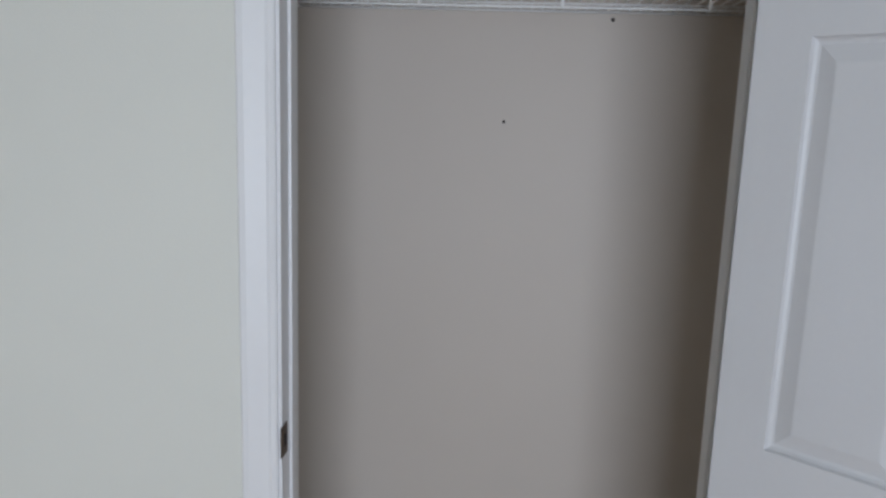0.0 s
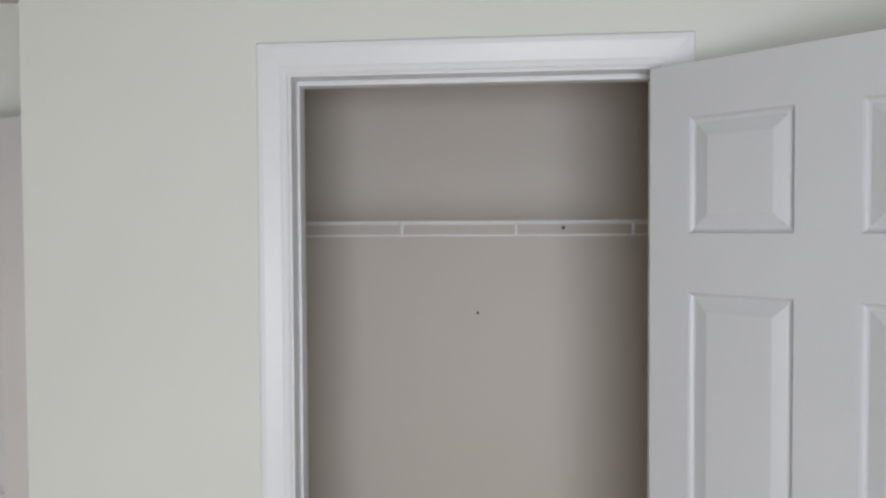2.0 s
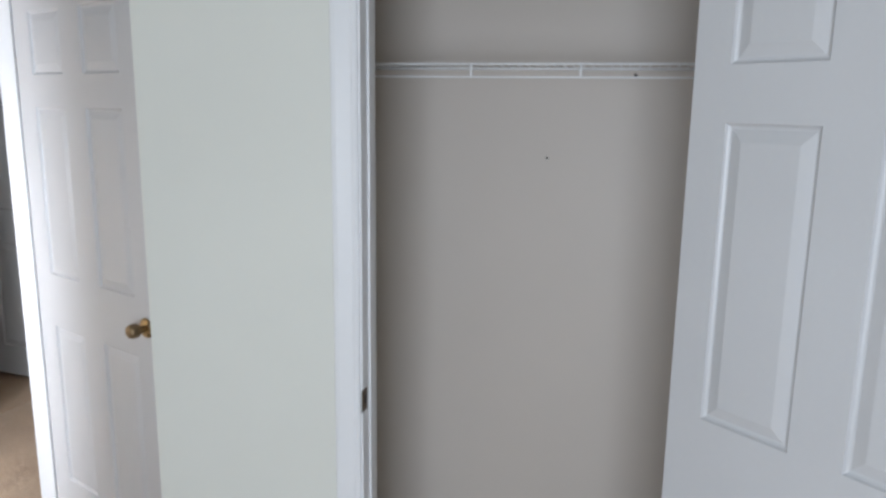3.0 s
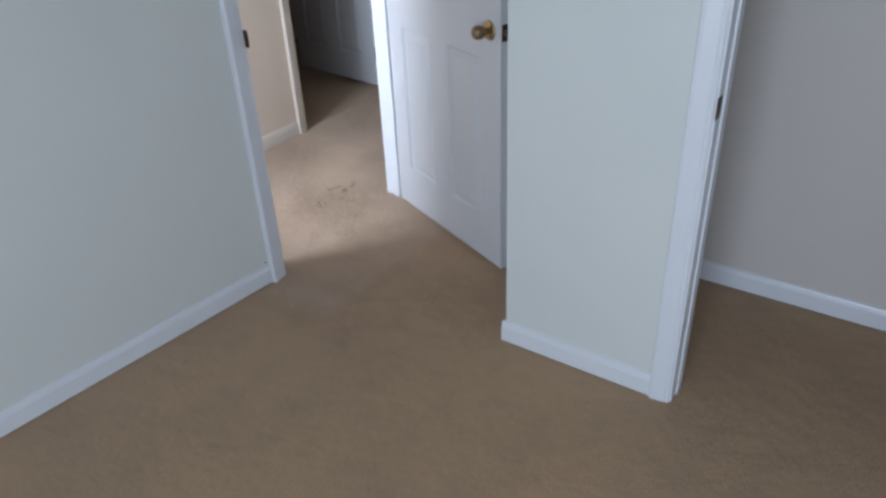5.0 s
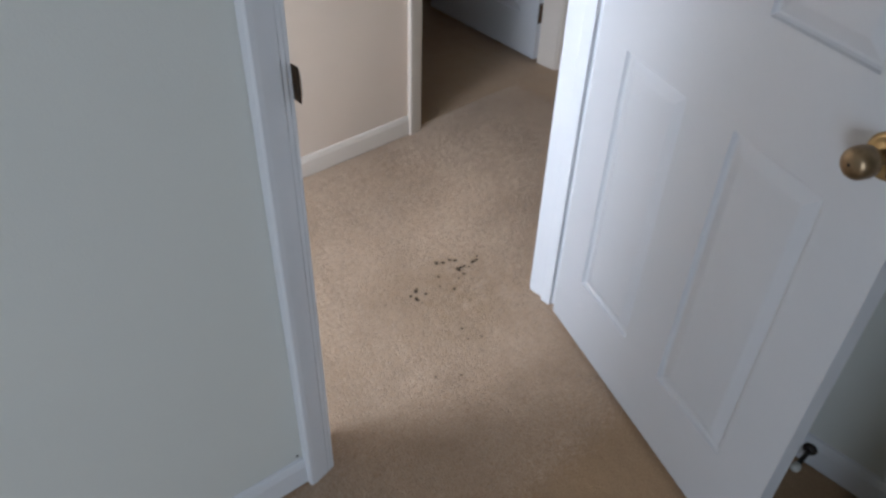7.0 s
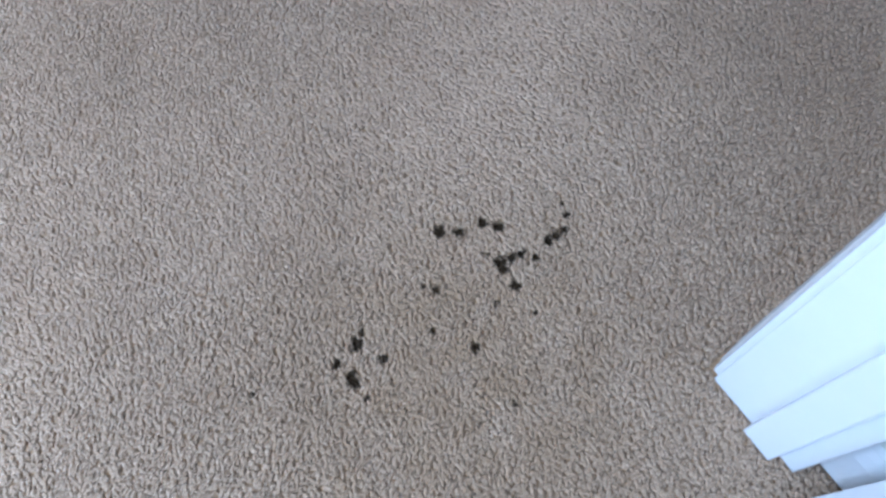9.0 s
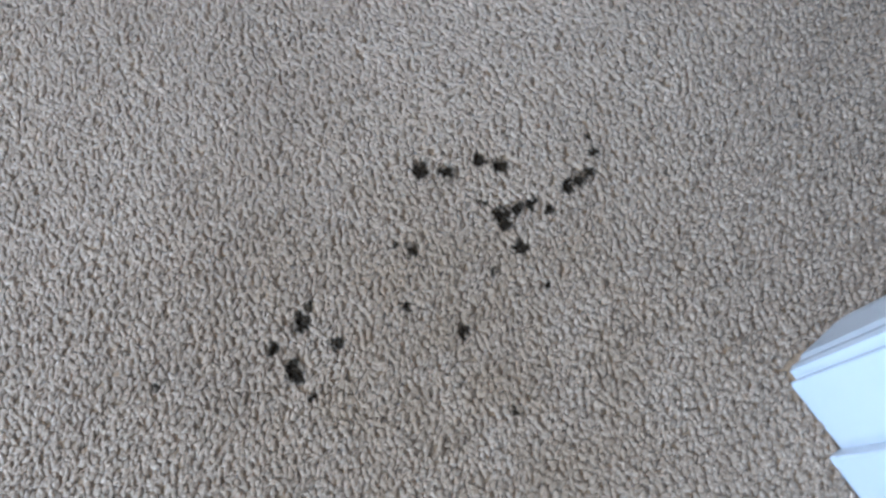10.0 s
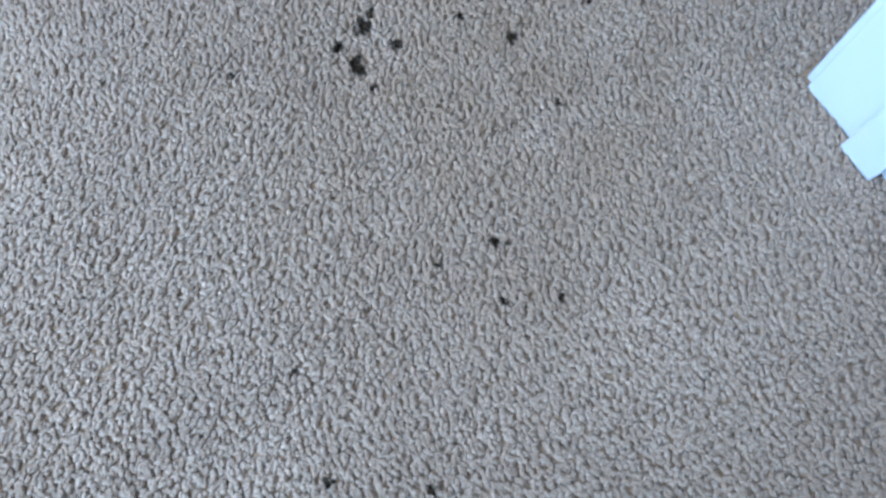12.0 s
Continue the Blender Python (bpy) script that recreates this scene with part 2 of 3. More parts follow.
SLANT = 0.085                  # the hall walls run a little out of square
WS = WX1 + SLANT * (ROOM_Y - DY0 + J)
structure("wall_hall_side", prism(boxes((WX0, WX1, DY1 + J, 2.5, 0, H), (WX0, WX1, DY0 - J, DY1 + J, HEAD + J, H)),
                                  ((WX1, DY0 - J), (WX0, DY0 - J), (WS - 0.1, ROOM_Y), (WS, ROOM_Y)), 0, H), WALL, "off-white painted bedroom wall with doorway to the hall")
structure("wall_closet_front", boxes((STUB, CX0 - J, 0, 0.1, 0, H), (CX1 + J, ROOM_X, 0, 0.1, 0, H),
                                     (CX0 - J, CX1 + J, 0, 0.1, HEAD + J, H)), WALL, "off-white painted wall round the closet opening")
structure("wall_closet_side", boxes((STUB, STUB + 0.1, 0.1, BACK, 0, H)), WALL, "off-white side wall of the closet")
structure("wall_closet_end", boxes((1.05, 1.15, 0.1, BACK, 0, H)), CLOSET, "off-white end wall inside the closet, warm shade in its paint colour")
structure("wall_back", boxes((WX1, STUB, BACK, BACK + 0.1, 0, H), (1.15, ROOM_X, BACK, BACK + 0.1, 0, H)), WALL, "off-white wall behind the open door")
structure("wall_closet_back", boxes((STUB, 1.15, BACK, BACK + 0.1, 0, H)), CLOSET, "off-white back wall of the closet, warm shade in its paint colour")
structure("wall_east", boxes((ROOM_X, ROOM_X + 0.1, ROOM_Y - 0.1, BACK + 0.1, 0, H)), WALL, "plain off-white bedroom wall")
structure("wall_window", boxes((WS - 0.1, 0.05, ROOM_Y - 0.1, ROOM_Y, 0, H), (1.35, ROOM_X, ROOM_Y - 0.1, ROOM_Y, 0, H),
                               (0.05, 1.35, ROOM_Y - 0.1, ROOM_Y, 0, 0.5), (0.05, 1.35, ROOM_Y - 0.1, ROOM_Y, 1.8, H)), WALL, "off-white bedroom wall with a window")
HY = -1.0                      # wall with the hall window
HS = HX1 + 0.03 * (HY - FY0 + J)
structure("wall_hall_far", prism(boxes((HX0, HX1, FY1 + J, 2.5, 0, H), (HX0, HX1, FY0 - J, FY1 + J, HEAD + J, H)),
                                 ((HX1, FY0 - J), (HX0, FY0 - J), (HS - 0.1, HY), (HS, HY)), 0, H), HALL, "painted hall wall with an open doorway, warm bounce light in its colour")
structure("wall_hall_end", boxes((HX1, WX0, 2.4, 2.5, 0, H)), HALL, "painted end wall of the hall, warm bounce light in its colour")
structure("wall_hall_window", boxes((HS, -2.26, HY, HY + 0.1, 0, H), (-1.74, WX0 - 0.05, HY, HY + 0.1, 0, H),
                                    (-2.26, -1.74, HY, HY + 0.1, 0, 0.5), (-2.26, -1.74, HY, HY + 0.1, 1.8, H)), HALL, "painted hall wall with a window, warm bounce light in its colour")
structure("wall_far_room", boxes((-4.7, -4.6, 0.1, 2.6, 0, H), (-4.6, HX0, 0.1, 0.2, 0, H), (-4.6, HX0, 2.5, 2.6, 0, H)), HALL, "painted walls of the dim far room, warm bounce light in their colour")

ground = structure("ground", boxes((-300, 300, -300, 300, -3.2, -3.0)), LAWN, "grass outside below the windows")


# ---- windows ----
def window(name, x0, x1, y, z0, z1):
    e = tagged(new(name), "white framed double-hung window with clear panes", "window", kind="structure")
    e.location = ((x0 + x1) / 2, y, z0)
    w, h = (x1 - x0) / 2, z1 - z0
    for r in ((-w, w, -0.05, 0.0, 0, 0.05), (-w, w, -0.05, 0.0, h - 0.05, h), (-w, -w + 0.05, -0.05, 0.0, 0.05, h - 0.05),
              (w - 0.05, w, -0.05, 0.0, 0.05, h - 0.05), (-w + 0.05, w - 0.05, -0.05, 0.0, h / 2 - 0.025, h / 2 + 0.025)):
        part("window_frame", boxes(r, bevel=0.004), TRIM, e)
    for a, b_ in ((0.05, h / 2 - 0.025), (h / 2 + 0.025, h - 0.05)):
        p = part("pane", boxes((-w + 0.05, w - 0.05, -0.028, -0.022, a, b_)), glass, e)
        p.visible_shadow = False
    part("window_sill", boxes((-w - 0.03, w + 0.03, 0.05, 0.13, -0.03, -0.004), bevel=0.004), TRIM, e)


window("window_1", 0.05, 1.35, ROOM_Y - 0.05, 0.5, 1.8)
window("window_2", -2.26, -1.74, HY + 0.05, 0.5, 1.8)

# ---- baseboards ----
BH, BT = 0.082, 0.012
BASE = [(0.004, 0), (0.004, BT), (BH - 0.022, BT), (BH - 0.010, BT * 0.72), (BH - 0.003, BT * 0.45), (BH, 0.0)]


def baseboard(start, end, out, paint=TRIM):
    """Profile: side is up, depth is out of the wall."""
    ob = part("baseboard", sweep(BASE, (*start, 0.0), (*end, 0.0), (*out, 0), (0, 0, 1)), paint)
    return tagged(ob, "white painted wooden baseboard along the wall", "baseboard", kind="structure")


CW = 0.061     # casing width
baseboard((WS, ROOM_Y), (WX1 - SLANT * 0.04, DY0 - CW - 0.006), (1, 0))
baseboard((STUB - BT, 0), (CX0 - CW - 0.006, 0), (0, -1))
baseboard((STUB, 0), (STUB, BACK - BT), (-1, 0))
baseboard((WX1, BACK), (STUB, BACK), (0, -1))
baseboard((STUB + 0.1, BACK), (1.05, BACK), (0, -1))
baseboard((STUB + 0.1, 0.1), (STUB + 0.1, BACK - BT), (1, 0))
baseboard((CX1 + CW + 0.006, 0), (ROOM_X, 0), (0, -1))
baseboard((HS + 0.003, HY + 0.1), (HX1 - 0.004, FY0 - CW - 0.006), (1, 0), HALL_TRIM)
baseboard((HX1, FY1 + CW + 0.006), (HX1, 2.4), (1, 0), HALL_TRIM)
baseboard((WX0, DY1 + CW + 0.006), (WX0, 2.4), (-1, 0))
baseboard((WX0 - SLANT * 0.80, HY + 0.1), (WX0 - SLANT * 0.04, DY0 - CW - 0.006), (-1, 0))

# ---- door frames ----
CASING = [(0, 0), (0, 0.007), (0.004, 0.009), (0.010, 0.009), (0.014, 0.0115), (0.030, 0.0135), (0.048, 0.016), (0.058, 0.016), (0.061, 0.012), (0.061, 0)]


def casing(e, a0, a1, place, out, extra=0.0, paint=TRIM):
    """Two legs and a head round an opening a0..a1; place(a, z) gives the wall's face."""
    r = 0.006
    CASE = [(a, c + extra if c else 0) for a, c in CASING]
    along = Vector(place(1, 0)) - Vector(place(0, 0))
    for a, d in ((a0 - r, -1), (a1 + r, 1)):
        part("casing", sweep(CASE, place(a, 0), place(a, HEAD + r), out, along * d), paint, e)
    # head with mitred ends
    bm = bmesh.new()
    rings = []
    for a, d in ((a0 - r, -1), (a1 + r, 1)):
        rings.append([bm.verts.new(Vector(place(a + d * s, HEAD + r + s)) + Vector(out) * c) for s, c in CASE])
    n = len(CASE)
    for i in range(n):
        bm.faces.new((rings[0][i], rings[0][(i + 1) % n], rings[1][(i + 1) % n], rings[1][i]))
    part("casing", bm, paint, e)
    # mitre corners of the legs
    for a, d in ((a0 - r, -1), (a1 + r, 1)):
        bm = bmesh.new()
        low = [bm.verts.new(Vector(place(a + d * s, HEAD + r)) + Vector(out) * c) for s, c in CASE]
        top = [bm.verts.new(Vector(place(a + d * s, HEAD + r + s)) + Vector(out) * c) for s, c in CASE]
        for i in range(1, n):
            k = (i + 1) % n
            if k == 0:
                continue
            bm.faces.new((low[i], low[k], top[k], top[i]))
        part("casing", bm, paint, e)


def door_frame(name, label):
    return tagged(new(name), label, "door frame", kind="structure")


# closet frame
f = door_frame("door_frame_1", "white painted frame and casing of the closet opening")
part("jamb", boxes((CX0 - J, CX0, -0.001, 0.101, 0, HEAD), bevel=0.0012), TRIM, f)
part("jamb", boxes((CX1, CX1 + J, -0.001, 0.101, 0, HEAD), bevel=0.0012), TRIM, f)
part("head", boxes((CX0 - J, CX1 + J, -0.001, 0.101, HEAD, HEAD + J), bevel=0.0012), TRIM, f)
part("stop", boxes((CX0, CX0 + 0.006, 0.040, 0.072, 0, HEAD - 0.011), bevel=0.002), TRIM, f)
part("stop", boxes((CX1 - 0.006, CX1, 0.040, 0.072, 0, HEAD - 0.011), bevel=0.002), TRIM, f)
part("stop", boxes((CX0, CX1, 0.040, 0.072, HEAD - 0.011, HEAD), bevel=0.002), TRIM, f)
casing(f, CX0, CX1, lambda a, z: (a, 0.0, z), (0, -1, 0))


def strike(e, m, label):
    """A strike plate in its own axes: x out of the jamb, y across, z up; the lip curls past y = 0."""
    bm = boxes((-0.0005, 0.0015, 0.004, 0.030, -0.028, 0.028), bevel=0.0006)
    bm2 = sweep([(-0.029, 0), (-0.022, 0.0018), (-0.010, 0.003), (0.010, 0.003), (0.022, 0.0018), (0.029, 0)], (0, -0.006, 0), (0, 0.006, 0), (1, 0, 0), (0, 0, 1))
    p = part("strike_plate", bm, TARNISH, e, label, m=m)
    part("lip", bm2, TARNISH, p)
    part("latch_hole", boxes((0.0012, 0.0021, 0.011, 0.023, -0.011, 0.011)), HOLE, p)


strike(f, pose(CX0, -0.004, 0.935), "dark tarnished strike plate")

# bedroom frame
f = door_frame("door_frame_2", "white painted frame and casing of the bedroom doorway")
X0, X1 = WX0 - 0.001, WX1 + 0.013
part("jamb", boxes((X0, X1, DY0 - J, DY0, 0, HEAD), bevel=0.0012), TRIM, f)
part("jamb", boxes((X0, X1, DY1, DY1 + J, 0, HEAD), bevel=0.0012), TRIM, f)
part("head", boxes((X0, X1, DY0 - J, DY1 + J, HEAD, HEAD + J), bevel=0.0012), TRIM, f)
S0, S1 = -1.584, -1.552
part("stop", boxes((S0, S1, DY0, DY0 + 0.011, 0, HEAD - 0.011), bevel=0.002), TRIM, f)
part("stop", boxes((S0, S1, DY1 - 0.011, DY1, 0, HEAD - 0.011), bevel=0.002), TRIM, f)
part("stop", boxes((S0, S1, DY0, DY1, HEAD - 0.011, HEAD), bevel=0.002), TRIM, f)
casing(f, DY0, DY1, lambda a, z: (WX1, a, z), (1, 0, 0), 0.006)
casing(f, DY0, DY1, lambda a, z: (WX0, a, z), (-1, 0, 0))
strike(f, pose(WX1 + 0.025, DY0, 0.94, 0, 0, 90), "dark tarnished strike plate")

# far room frame
f = door_frame("door_frame_3", "white painted frame and casing of the far doorway")
X0, X1 = HX0 - 0.001, HX1 + 0.001
part("jamb", boxes((X0, X1, FY0 - J, FY0, 0, HEAD), bevel=0.0012), HALL_TRIM, f)
part("jamb", boxes((X0, X1, FY1, FY1 + J, 0, HEAD), bevel=0.0012), HALL_TRIM, f)
part("head", boxes((X0, X1, FY0 - J, FY1 + J, HEAD, HEAD + J), bevel=0.0012), HALL_TRIM, f)
casing(f, FY0, FY1, lambda a, z: (HX1, a, z), (1, 0, 0), 0.0, HALL_TRIM)


# ---- doors ----
def door(name, m, width, xs, zs, label, knob=True, hinges=True, mirror=1, bottom=0.012, top=2.034):
    """A six-panel leaf. Local axes: x along from the hinge, y through the leaf (0 .. T), z up."""
    T = 0.035
    e = tagged(new(name), label, "door")
    e.matrix_basis = m
    X = sorted({0.0, width, *(v for p in xs for v in p)})
    Zs = sorted({bottom, top, *(v for p in zs for v in p)})
    hole = {(a, c) for a in xs for c in zs}
    bm = bmesh.new()
    for y in (0.0, T):
        grid = {(x, z): bm.verts.new((x, y, z)) for x in X for z in Zs}
        for x0, x1 in zip(X, X[1:]):
            for z0, z1 in zip(Zs, Zs[1:]):
                if ((x0, x1), (z0, z1)) not in hole:
                    bm.faces.new([grid[p] for p in ((x0, z0), (x1, z0), (x1, z1), (x0, z1))])
    bmesh.ops.remove_doubles(bm, verts=bm.verts[:], dist=1e-6)
    vs = [bm.verts.new(p) for p in ((0, 0, bottom), (width, 0, bottom), (width, T, bottom), (0, T, bottom),
                                    (0, 0, top), (width, 0, top), (width, T, top), (0, T, top))]
    for q in ((0, 1, 2, 3), (4, 5, 6, 7), (1, 2, 6, 5), (3, 0, 4, 7)):
        bm.faces.new([vs[i] for i in q])
    leaf = part("leaf", bm, DOOR, e)
    # raised panels, moulded on both faces
    STEP = [(0.0, 0.0), (0.003, 0.0055), (0.007, 0.0085), (0.011, 0.0088), (0.014, 0.0076), (0.034, 0.0012), (0.037, 0.0008)]
    for (x0, x1) in xs:
        for (z0, z1) in zs:
            bm = bmesh.new()
            for y, s in ((0.0, 1), (T, -1)):
                prev = None
                for o, d in STEP:
                    ring = [bm.verts.new((x, y + s * d, z)) for x, z in
                            ((x0 + o, z0 + o), (x1 - o, z0 + o), (x1 - o, z1 - o), (x0 + o, z1 - o))]
                    if prev:
                        for i in range(4):
                            bm.faces.new((prev[i], prev[(i + 1) % 4], ring[(i + 1) % 4], ring[i]))
                    prev = ring
                bm.faces.new(prev)
            part("panel", bm, DOOR, leaf)
    if knob:
        kx, kz = width - 0.063, 0.931
        for y, s in ((0.0, -1), (T, 1)):
            k = part("knob", lathe([(0.0105, 0.006 * s), (0.0105, 0.020 * s), (0.0125, 0.024 * s), (0.0180, 0.028 * s), (0.0218, 0.034 * s), (0.0232, 0.041 * s),
                                    (0.0232, 0.049 * s), (0.0222, 0.056 * s), (0.0195, 0.061 * s), (0.0150, 0.0645 * s), (0.008, 0.0662 * s), (0.002, 0.0665 * s)]),
                     KNOB, e, "dull worn brass door knob", True, pose(kx, y, kz))
            part("rosette", lathe([(0.0335, 0.0), (0.0335, 0.002 * s), (0.031, 0.0055 * s), (0.026, 0.0075 * s), (0.022, 0.0062 * s),
                                   (0.016, 0.0085 * s), (0.011, 0.0095 * s)]), BRASS, k, "aged brass rosette", True)
            part("lock_pin", lathe([(0.0022, 0.066 * s), (0.0022, 0.0672 * s), (0.001, 0.0676 * s)], seg=10), HOLE, k)
            part("rosette_screw", lathe([(0.0034, 0.004 * s), (0.0034, 0.0088 * s), (0.001, 0.0094 * s)], seg=10), DARK, k, m=pose(0.018, 0, -0.018))
        lp = part("latch_plate", boxes((width - 0.0008, width + 0.0012, 0.005, 0.030, kz - 0.028, kz + 0.028), bevel=0.0005), TARNISH, e, "tarnished brass latch plate")
        part("latch_bolt", boxes((width, width + 0.006, 0.012, 0.023, kz - 0.010, kz + 0.010), bevel=0.003), BRASS, lp)
    if hinges:
        for z in (0.23, 1.02, 1.80):
            h = part("hinge", boxes((-0.0012, 0.0008, 0.004, T - 0.001, z - 0.044, z + 0.044), bevel=0.0005), TARNISH, e, "tarnished brass butt hinge")
            part("barrel", lathe([(0.0045, z - 0.046), (0.006, z - 0.044), (0.006, z + 0.044), (0.0045, z + 0.047)], "z", 14), TARNISH, h, m=pose(-0.002, T + 0.004, 0))
    return e


def hinged(pin, closed, angle):
    """Local x runs along the leaf from the hinge; the pin is at y = T."""
    return pose(pin[0], pin[1], 0, 0, 0, closed + angle) @ pose(0.002, -0.039, 0)


ZS = ((0.205, 0.825), (1.02, 1.617), (1.725, 1.936))
# bedroom door: closed along -y, opened into the room
door("bedroom_door", hinged((-1.508, 0.684), -90, 67.6), 0.768, ((0.105, 0.310), (0.436, 0.648)), ZS,
     "open white six-panel door with aged brass knob", bottom=0.017)
# closet door: closed along -x with the room at -y
e = door("closet_door", pose(0.704, -0.040, 0, 0, 0, -40), 0.70, ((0.077, 0.262), (0.362, 0.549)), ZS,
         "open white six-panel closet door", knob=False, hinges=False)
# far door
door("far_room_door", pose(-2.632, 1.835, 0, 0, 0, 174) @ Matrix.Diagonal((1, -1, 1, 1)) @ pose(0, 0, 0), 0.765, ((0.11, 0.32), (0.445, 0.655)), ZS,
     "open white six-panel door in the dim far room", bottom=0.024)

# ---- closet shelf ----
def wire_shelf(x0, x1, y0, y1, z):
    e = tagged(new("wire_shelf"), "white vinyl-coated wire shelf with a hanging lip in the closet", "shelf")
    e.location = (x0, y1, z)
    w, d = x1 - x0, y1 - y0
    for name, y, zz, r in (("front_rod", -d, 0, 0.0032), ("lip_rod", -d, -0.034, 0.0028), ("back_rod", -0.006, 0, 0.003), ("middle_rod", -d / 2, -0.004, 0.003)):
        bm = bmesh.new()
        rod(bm, (0, y, zz), (w, y, zz), r)
        part(name, bm, WIRE, e, smooth=True)
    bm = bmesh.new()
    n = int(w / 0.0254)
    for i in range(1, n):
        x = i * w / n
        rod(bm, (x, -d, 0.003), (x, -0.004, 0.003), 0.0014, 6)
    tagged(part("deck_wires", bm, WIRE, e, smooth=True), kind="stuff")
    x = 0.166 - x0 - 0.291 * 2
    while x < w:
        if x > 0.01:
            bm = bmesh.new()
            rod(bm, (x, -d, 0), (x, -d, -0.034), 0.0038)
            part("lip_post", bm, WIRE, e, smooth=True)
        x += 0.291
    for x in (0.10, w - 0.08):
        part("wall_clip", boxes((x - 0.006, x + 0.006, -0.012, 0.0, -0.012, 0.008), bevel=0.002), WIRE, e)
    for x in (0.0, w):
        part("end_bracket", boxes((x - 0.004, x + 0.004, -d - 0.006, -d + 0.02, -0.04, 0.008), bevel=0.002), WIRE, e)
    return e


wire_shelf(STUB + 0.104, 1.046, 0.405, BACK, 1.752)


def nail(x, z, r, label, name="nail"):
    ob = part(name, lathe([(r, 0.0), (r, -0.002), (r * 0.6, -0.0035)], "y", 12), DARK, m=pose(x, BACK, z))
    return tagged(ob, label, "nail")


nail(0.347, 1.485, 0.0042, "small dark nail in the closet wall")
nail(0.598, 1.736, 0.0052, "dark screw in the closet wall below the shelf clip", "screw")

# ---- small fixtures ----
sw = tagged(new("light_switch"), "off-white toggle light switch on the bedroom wall", "light switch")
sw.matrix_basis = pose(WX1, -0.245, 1.20)
part("cover_plate", boxes((0, 0.003, -0.035, 0.035, -0.057, 0.057), bevel=0.002), PLATE, sw)
part("toggle", boxes((0.004, 0.014, -0.005, 0.005, 0.0, 0.012), bevel=0.0015), PLATE, sw)
for z in (-0.03, 0.03):
    part("screw", lathe([(0.003, 0.0045), (0.003, 0.0056), (0.001, 0.006)], "x", 10), PLATE, sw, m=pose(0, 0, z))

dot = part("nail", lathe([(0.003, 0.0), (0.003, 0.0012), (0.001, 0.0016)], "x", 10), DARK, m=pose(WX1 - SLANT * 0.055, DY0 - CW - 0.016, 0.093))
tagged(dot, "small dark nail head in the wall above the baseboard", "nail")
ds = tagged(new("door_stop"), "dark baseboard door stop with a pale rubber tip", "door stop")
ds.location = (-0.815, BACK - BT, 0.052)
part("base", lathe([(0.016, 0.0), (0.016, -0.004), (0.010, -0.010)], "y", 16), DARK, ds, smooth=True)
part("rod", lathe([(0.0055, -0.008), (0.0055, -0.066)], "y", 12), DARK, ds, smooth=True)
part("tip", lathe([(0.009, -0.064), (0.010, -0.068), (0.010, -0.078), (0.006, -0.082)], "y", 14), RUBBER, ds, "pale rubber tip", True)


seam = part("carpet_seam", boxes((HX1 - 0.045, HX1 - 0.031, FY0 + 0.004, FY1 - 0.004, -0.001, 0.0012), bevel=0.0005), CARPET)
tagged(seam, "worn carpet seam under the far doorway", "carpet seam", kind="structure")


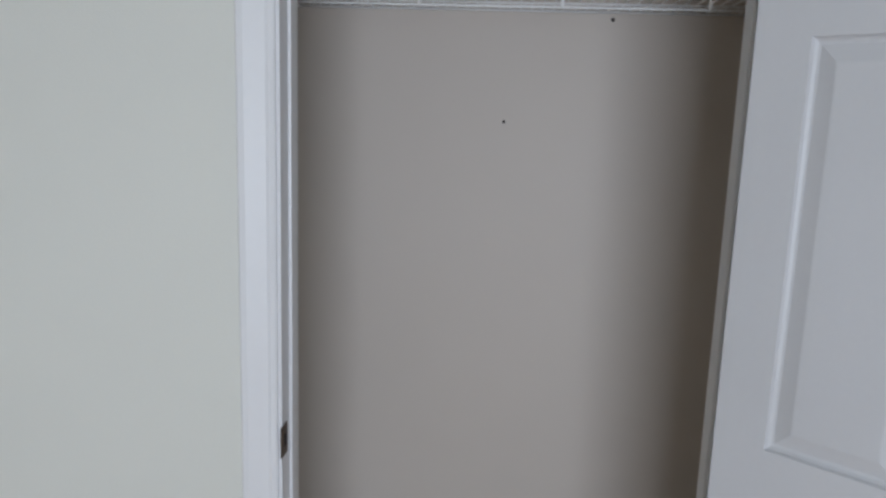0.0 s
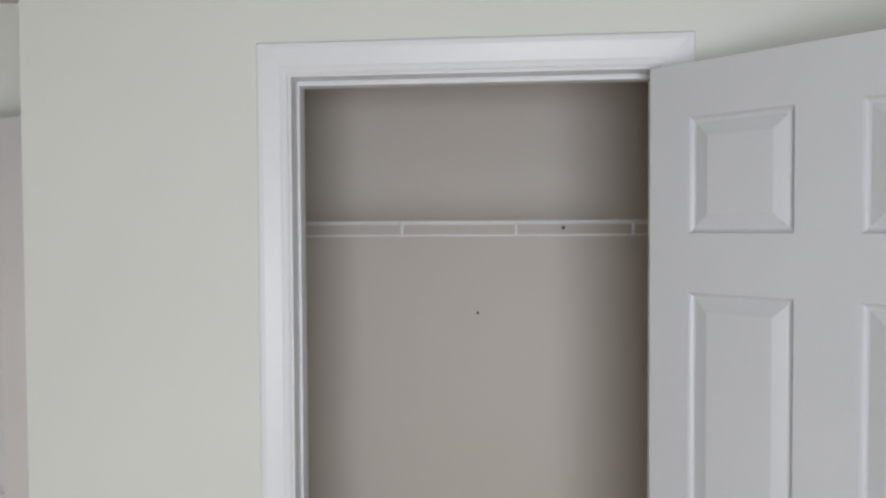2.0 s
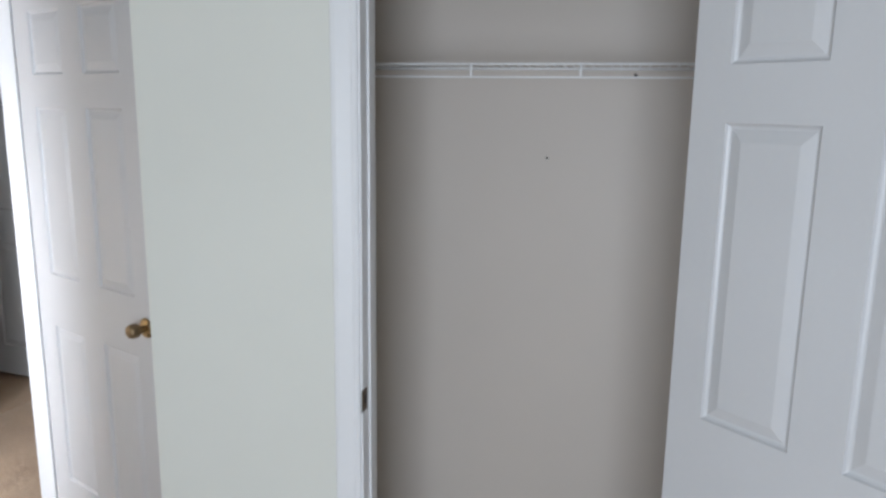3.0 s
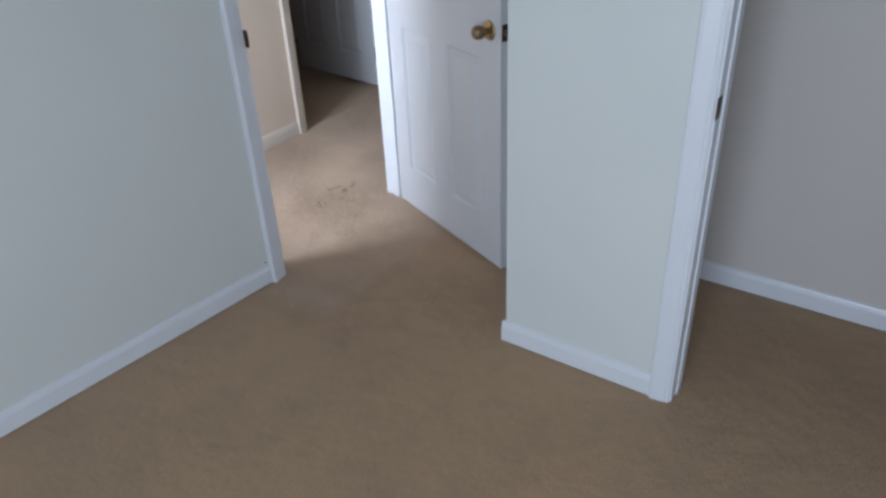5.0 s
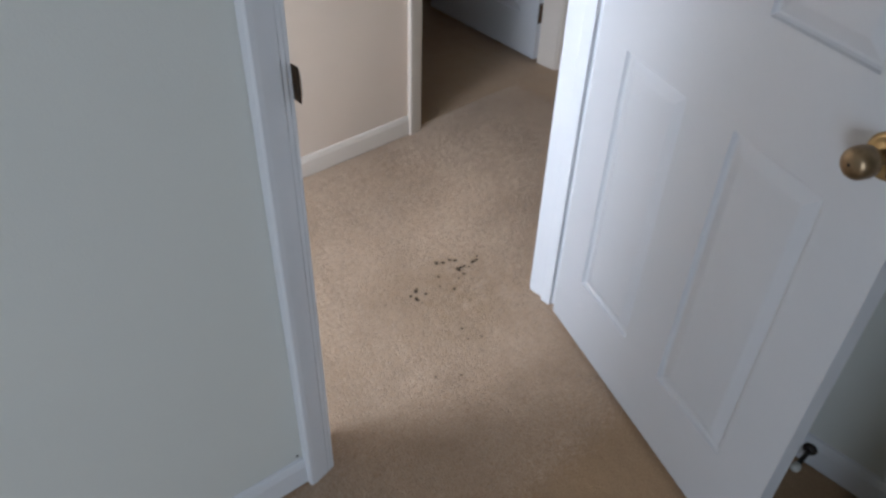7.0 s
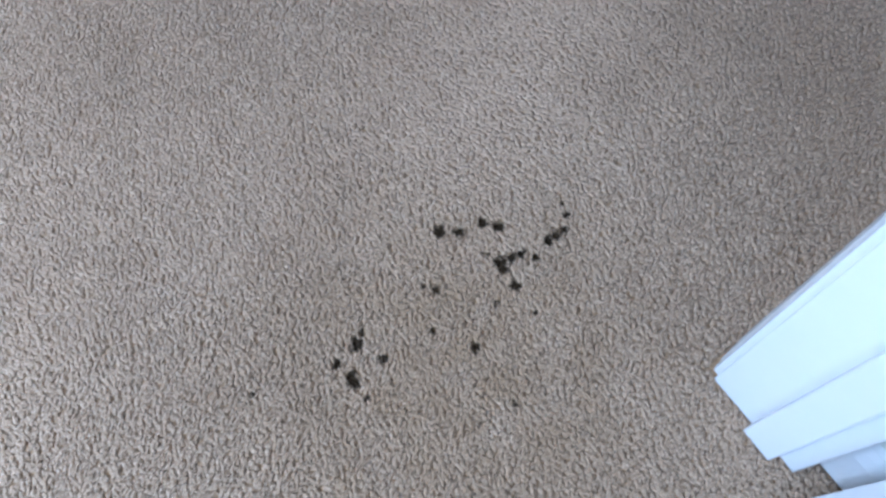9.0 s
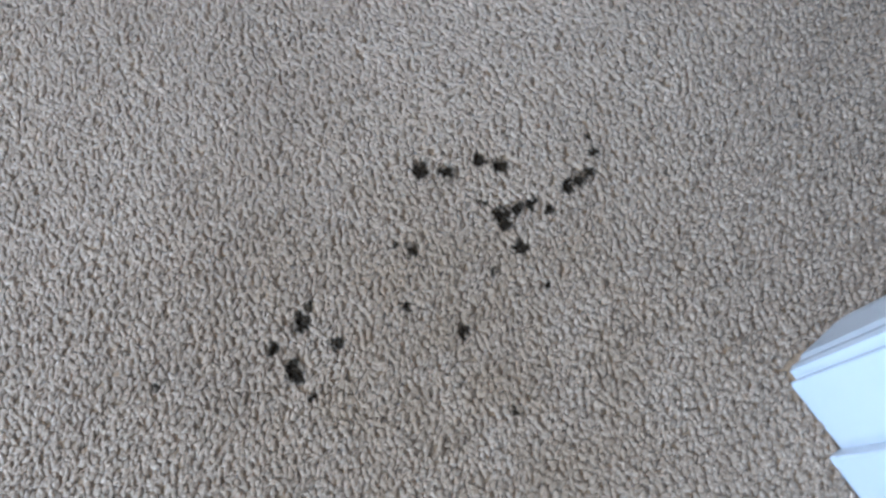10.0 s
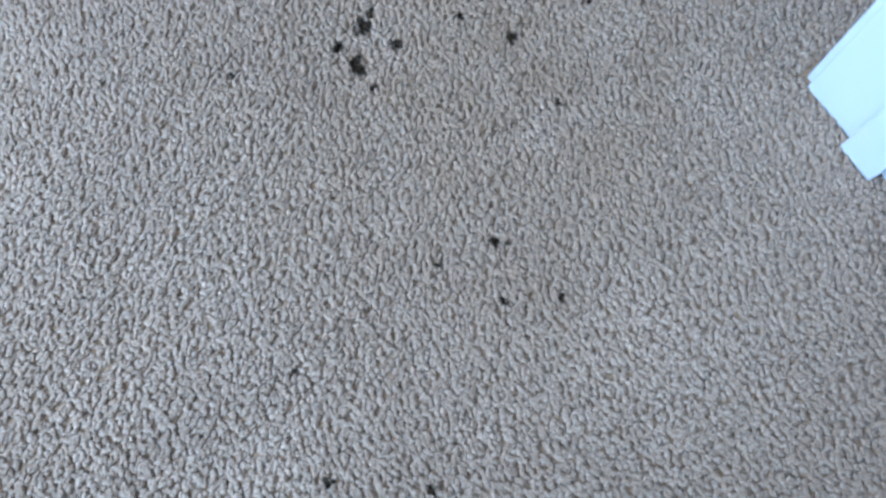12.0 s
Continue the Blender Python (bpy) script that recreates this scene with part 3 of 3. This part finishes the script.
# ---- carpet pile where the camera comes close ----
def pile(x0, x1, y0, y1, step, height, seed):
    rng = np.random.default_rng(seed)
    gx, gy = np.meshgrid(np.arange(x0, x1, step), np.arange(y0, y1, step))
    px, py = gx.ravel(), gy.ravel()
    n = len(px)
    px = px + rng.uniform(-0.5, 0.5, n) * step
    py = py + rng.uniform(-0.5, 0.5, n) * step
    edge = np.minimum.reduce([x1 - px, py - y0, y1 - py])
    ok = np.ones(n, dtype=bool)
    for bx0, bx1, by0, by1 in ((WX0 - 0.012, WX1 + 0.014, y0 - 1, DY0 + 0.002), (WX0 - 0.014, WX1 + 0.014, DY1 - 0.002, y1 + 1),
                               (-1.584, -1.552, DY1 - 0.014, DY1 + 1), (WX1, 0.0, 0.70, 2.0)):
        ok &= ~((px > bx0) & (px < bx1) & (py > by0) & (py < by1))
    px, py, edge = px[ok], py[ok], edge[ok]
    n = len(px)
    # tufts lean together in drifting directions
    drift = 2.6 + 0.55 * np.sin(px * 9 + 1.3) + 0.5 * np.sin(py * 7 + px * 5) + rng.normal(0, 0.65, n)
    lean = rng.uniform(0.7, 2.0, n) * height
    fade = np.clip(edge / 0.30, 0.0, 1.0)
    clump = np.sin(px * 310 + 2 * np.sin(py * 170)) * np.sin(py * 290 + 2 * np.sin(px * 190))
    h = height * (rng.uniform(0.84, 1.06, n) + 0.08 * clump)
    sink = (1 - fade * fade * (3 - 2 * fade)) * height * 1.15
    for sx, sy, sr in SPOTS:
        h = np.where(np.hypot(px - sx, py - sy) < sr * 0.95, h * 0.15, h)
    r0, r1 = step * rng.uniform(0.55, 0.7, n), step * rng.uniform(0.60, 0.95, n)
    a0 = drift + rng.normal(0, 0.4, n)
    V = np.zeros((n, 9, 3))
    for ring, (rr, zz, ll) in enumerate(((r0, 0.0, 0.0), (r1, 0.72, 0.6))):
        for k in range(4):
            a = a0 + k * math.pi / 2 + ring * 0.35
            long = 0.8 if k % 2 else 1.4
            V[:, ring * 4 + k, 0] = px + rr * long * np.cos(a) + lean * ll * np.cos(drift)
            V[:, ring * 4 + k, 1] = py + rr * long * np.sin(a) + lean * ll * np.sin(drift)
            V[:, ring * 4 + k, 2] = h * zz - sink - 0.0006
    V[:, 8, 0], V[:, 8, 1], V[:, 8, 2] = px + lean * np.cos(drift), py + lean * np.sin(drift), h - sink
    quads = [(r * 4 + k, r * 4 + (k + 1) % 4, r * 4 + 4 + (k + 1) % 4, r * 4 + 4 + k) for r in range(1) for k in range(4)]
    tris = [(4 + k, 4 + (k + 1) % 4, 8) for k in range(4)]
    base = (np.arange(n) * 9)[:, None]
    loops = np.concatenate([base + np.array(quads).ravel()[None], base + np.array(tris).ravel()[None]], axis=1).ravel()
    sizes = np.tile(np.array([4] * 4 + [3] * 4), n)
    me = bpy.data.meshes.new("carpet_pile")
    me.vertices.add(n * 9)
    me.vertices.foreach_set("co", V.ravel())
    me.loops.add(len(loops))
    me.loops.foreach_set("vertex_index", loops.astype(np.int32))
    me.polygons.add(len(sizes))
    me.polygons.foreach_set("loop_start", np.concatenate([[0], np.cumsum(sizes)[:-1]]).astype(np.int32))
    me.polygons.foreach_set("loop_total", sizes.astype(np.int32))
    me.polygons.foreach_set("use_smooth", np.ones(len(sizes), dtype=bool))
    me.update(calc_edges=True)
    me.validate()
    me.materials.append(PILE)
    ob = new("carpet_pile", me)
    return tagged(ob, "beige cut carpet pile with dark dirt spots on the floor", "carpet", kind="stuff")


pile(-2.545, -1.05, -0.36, 1.75, 0.0034, 0.0031, 4)
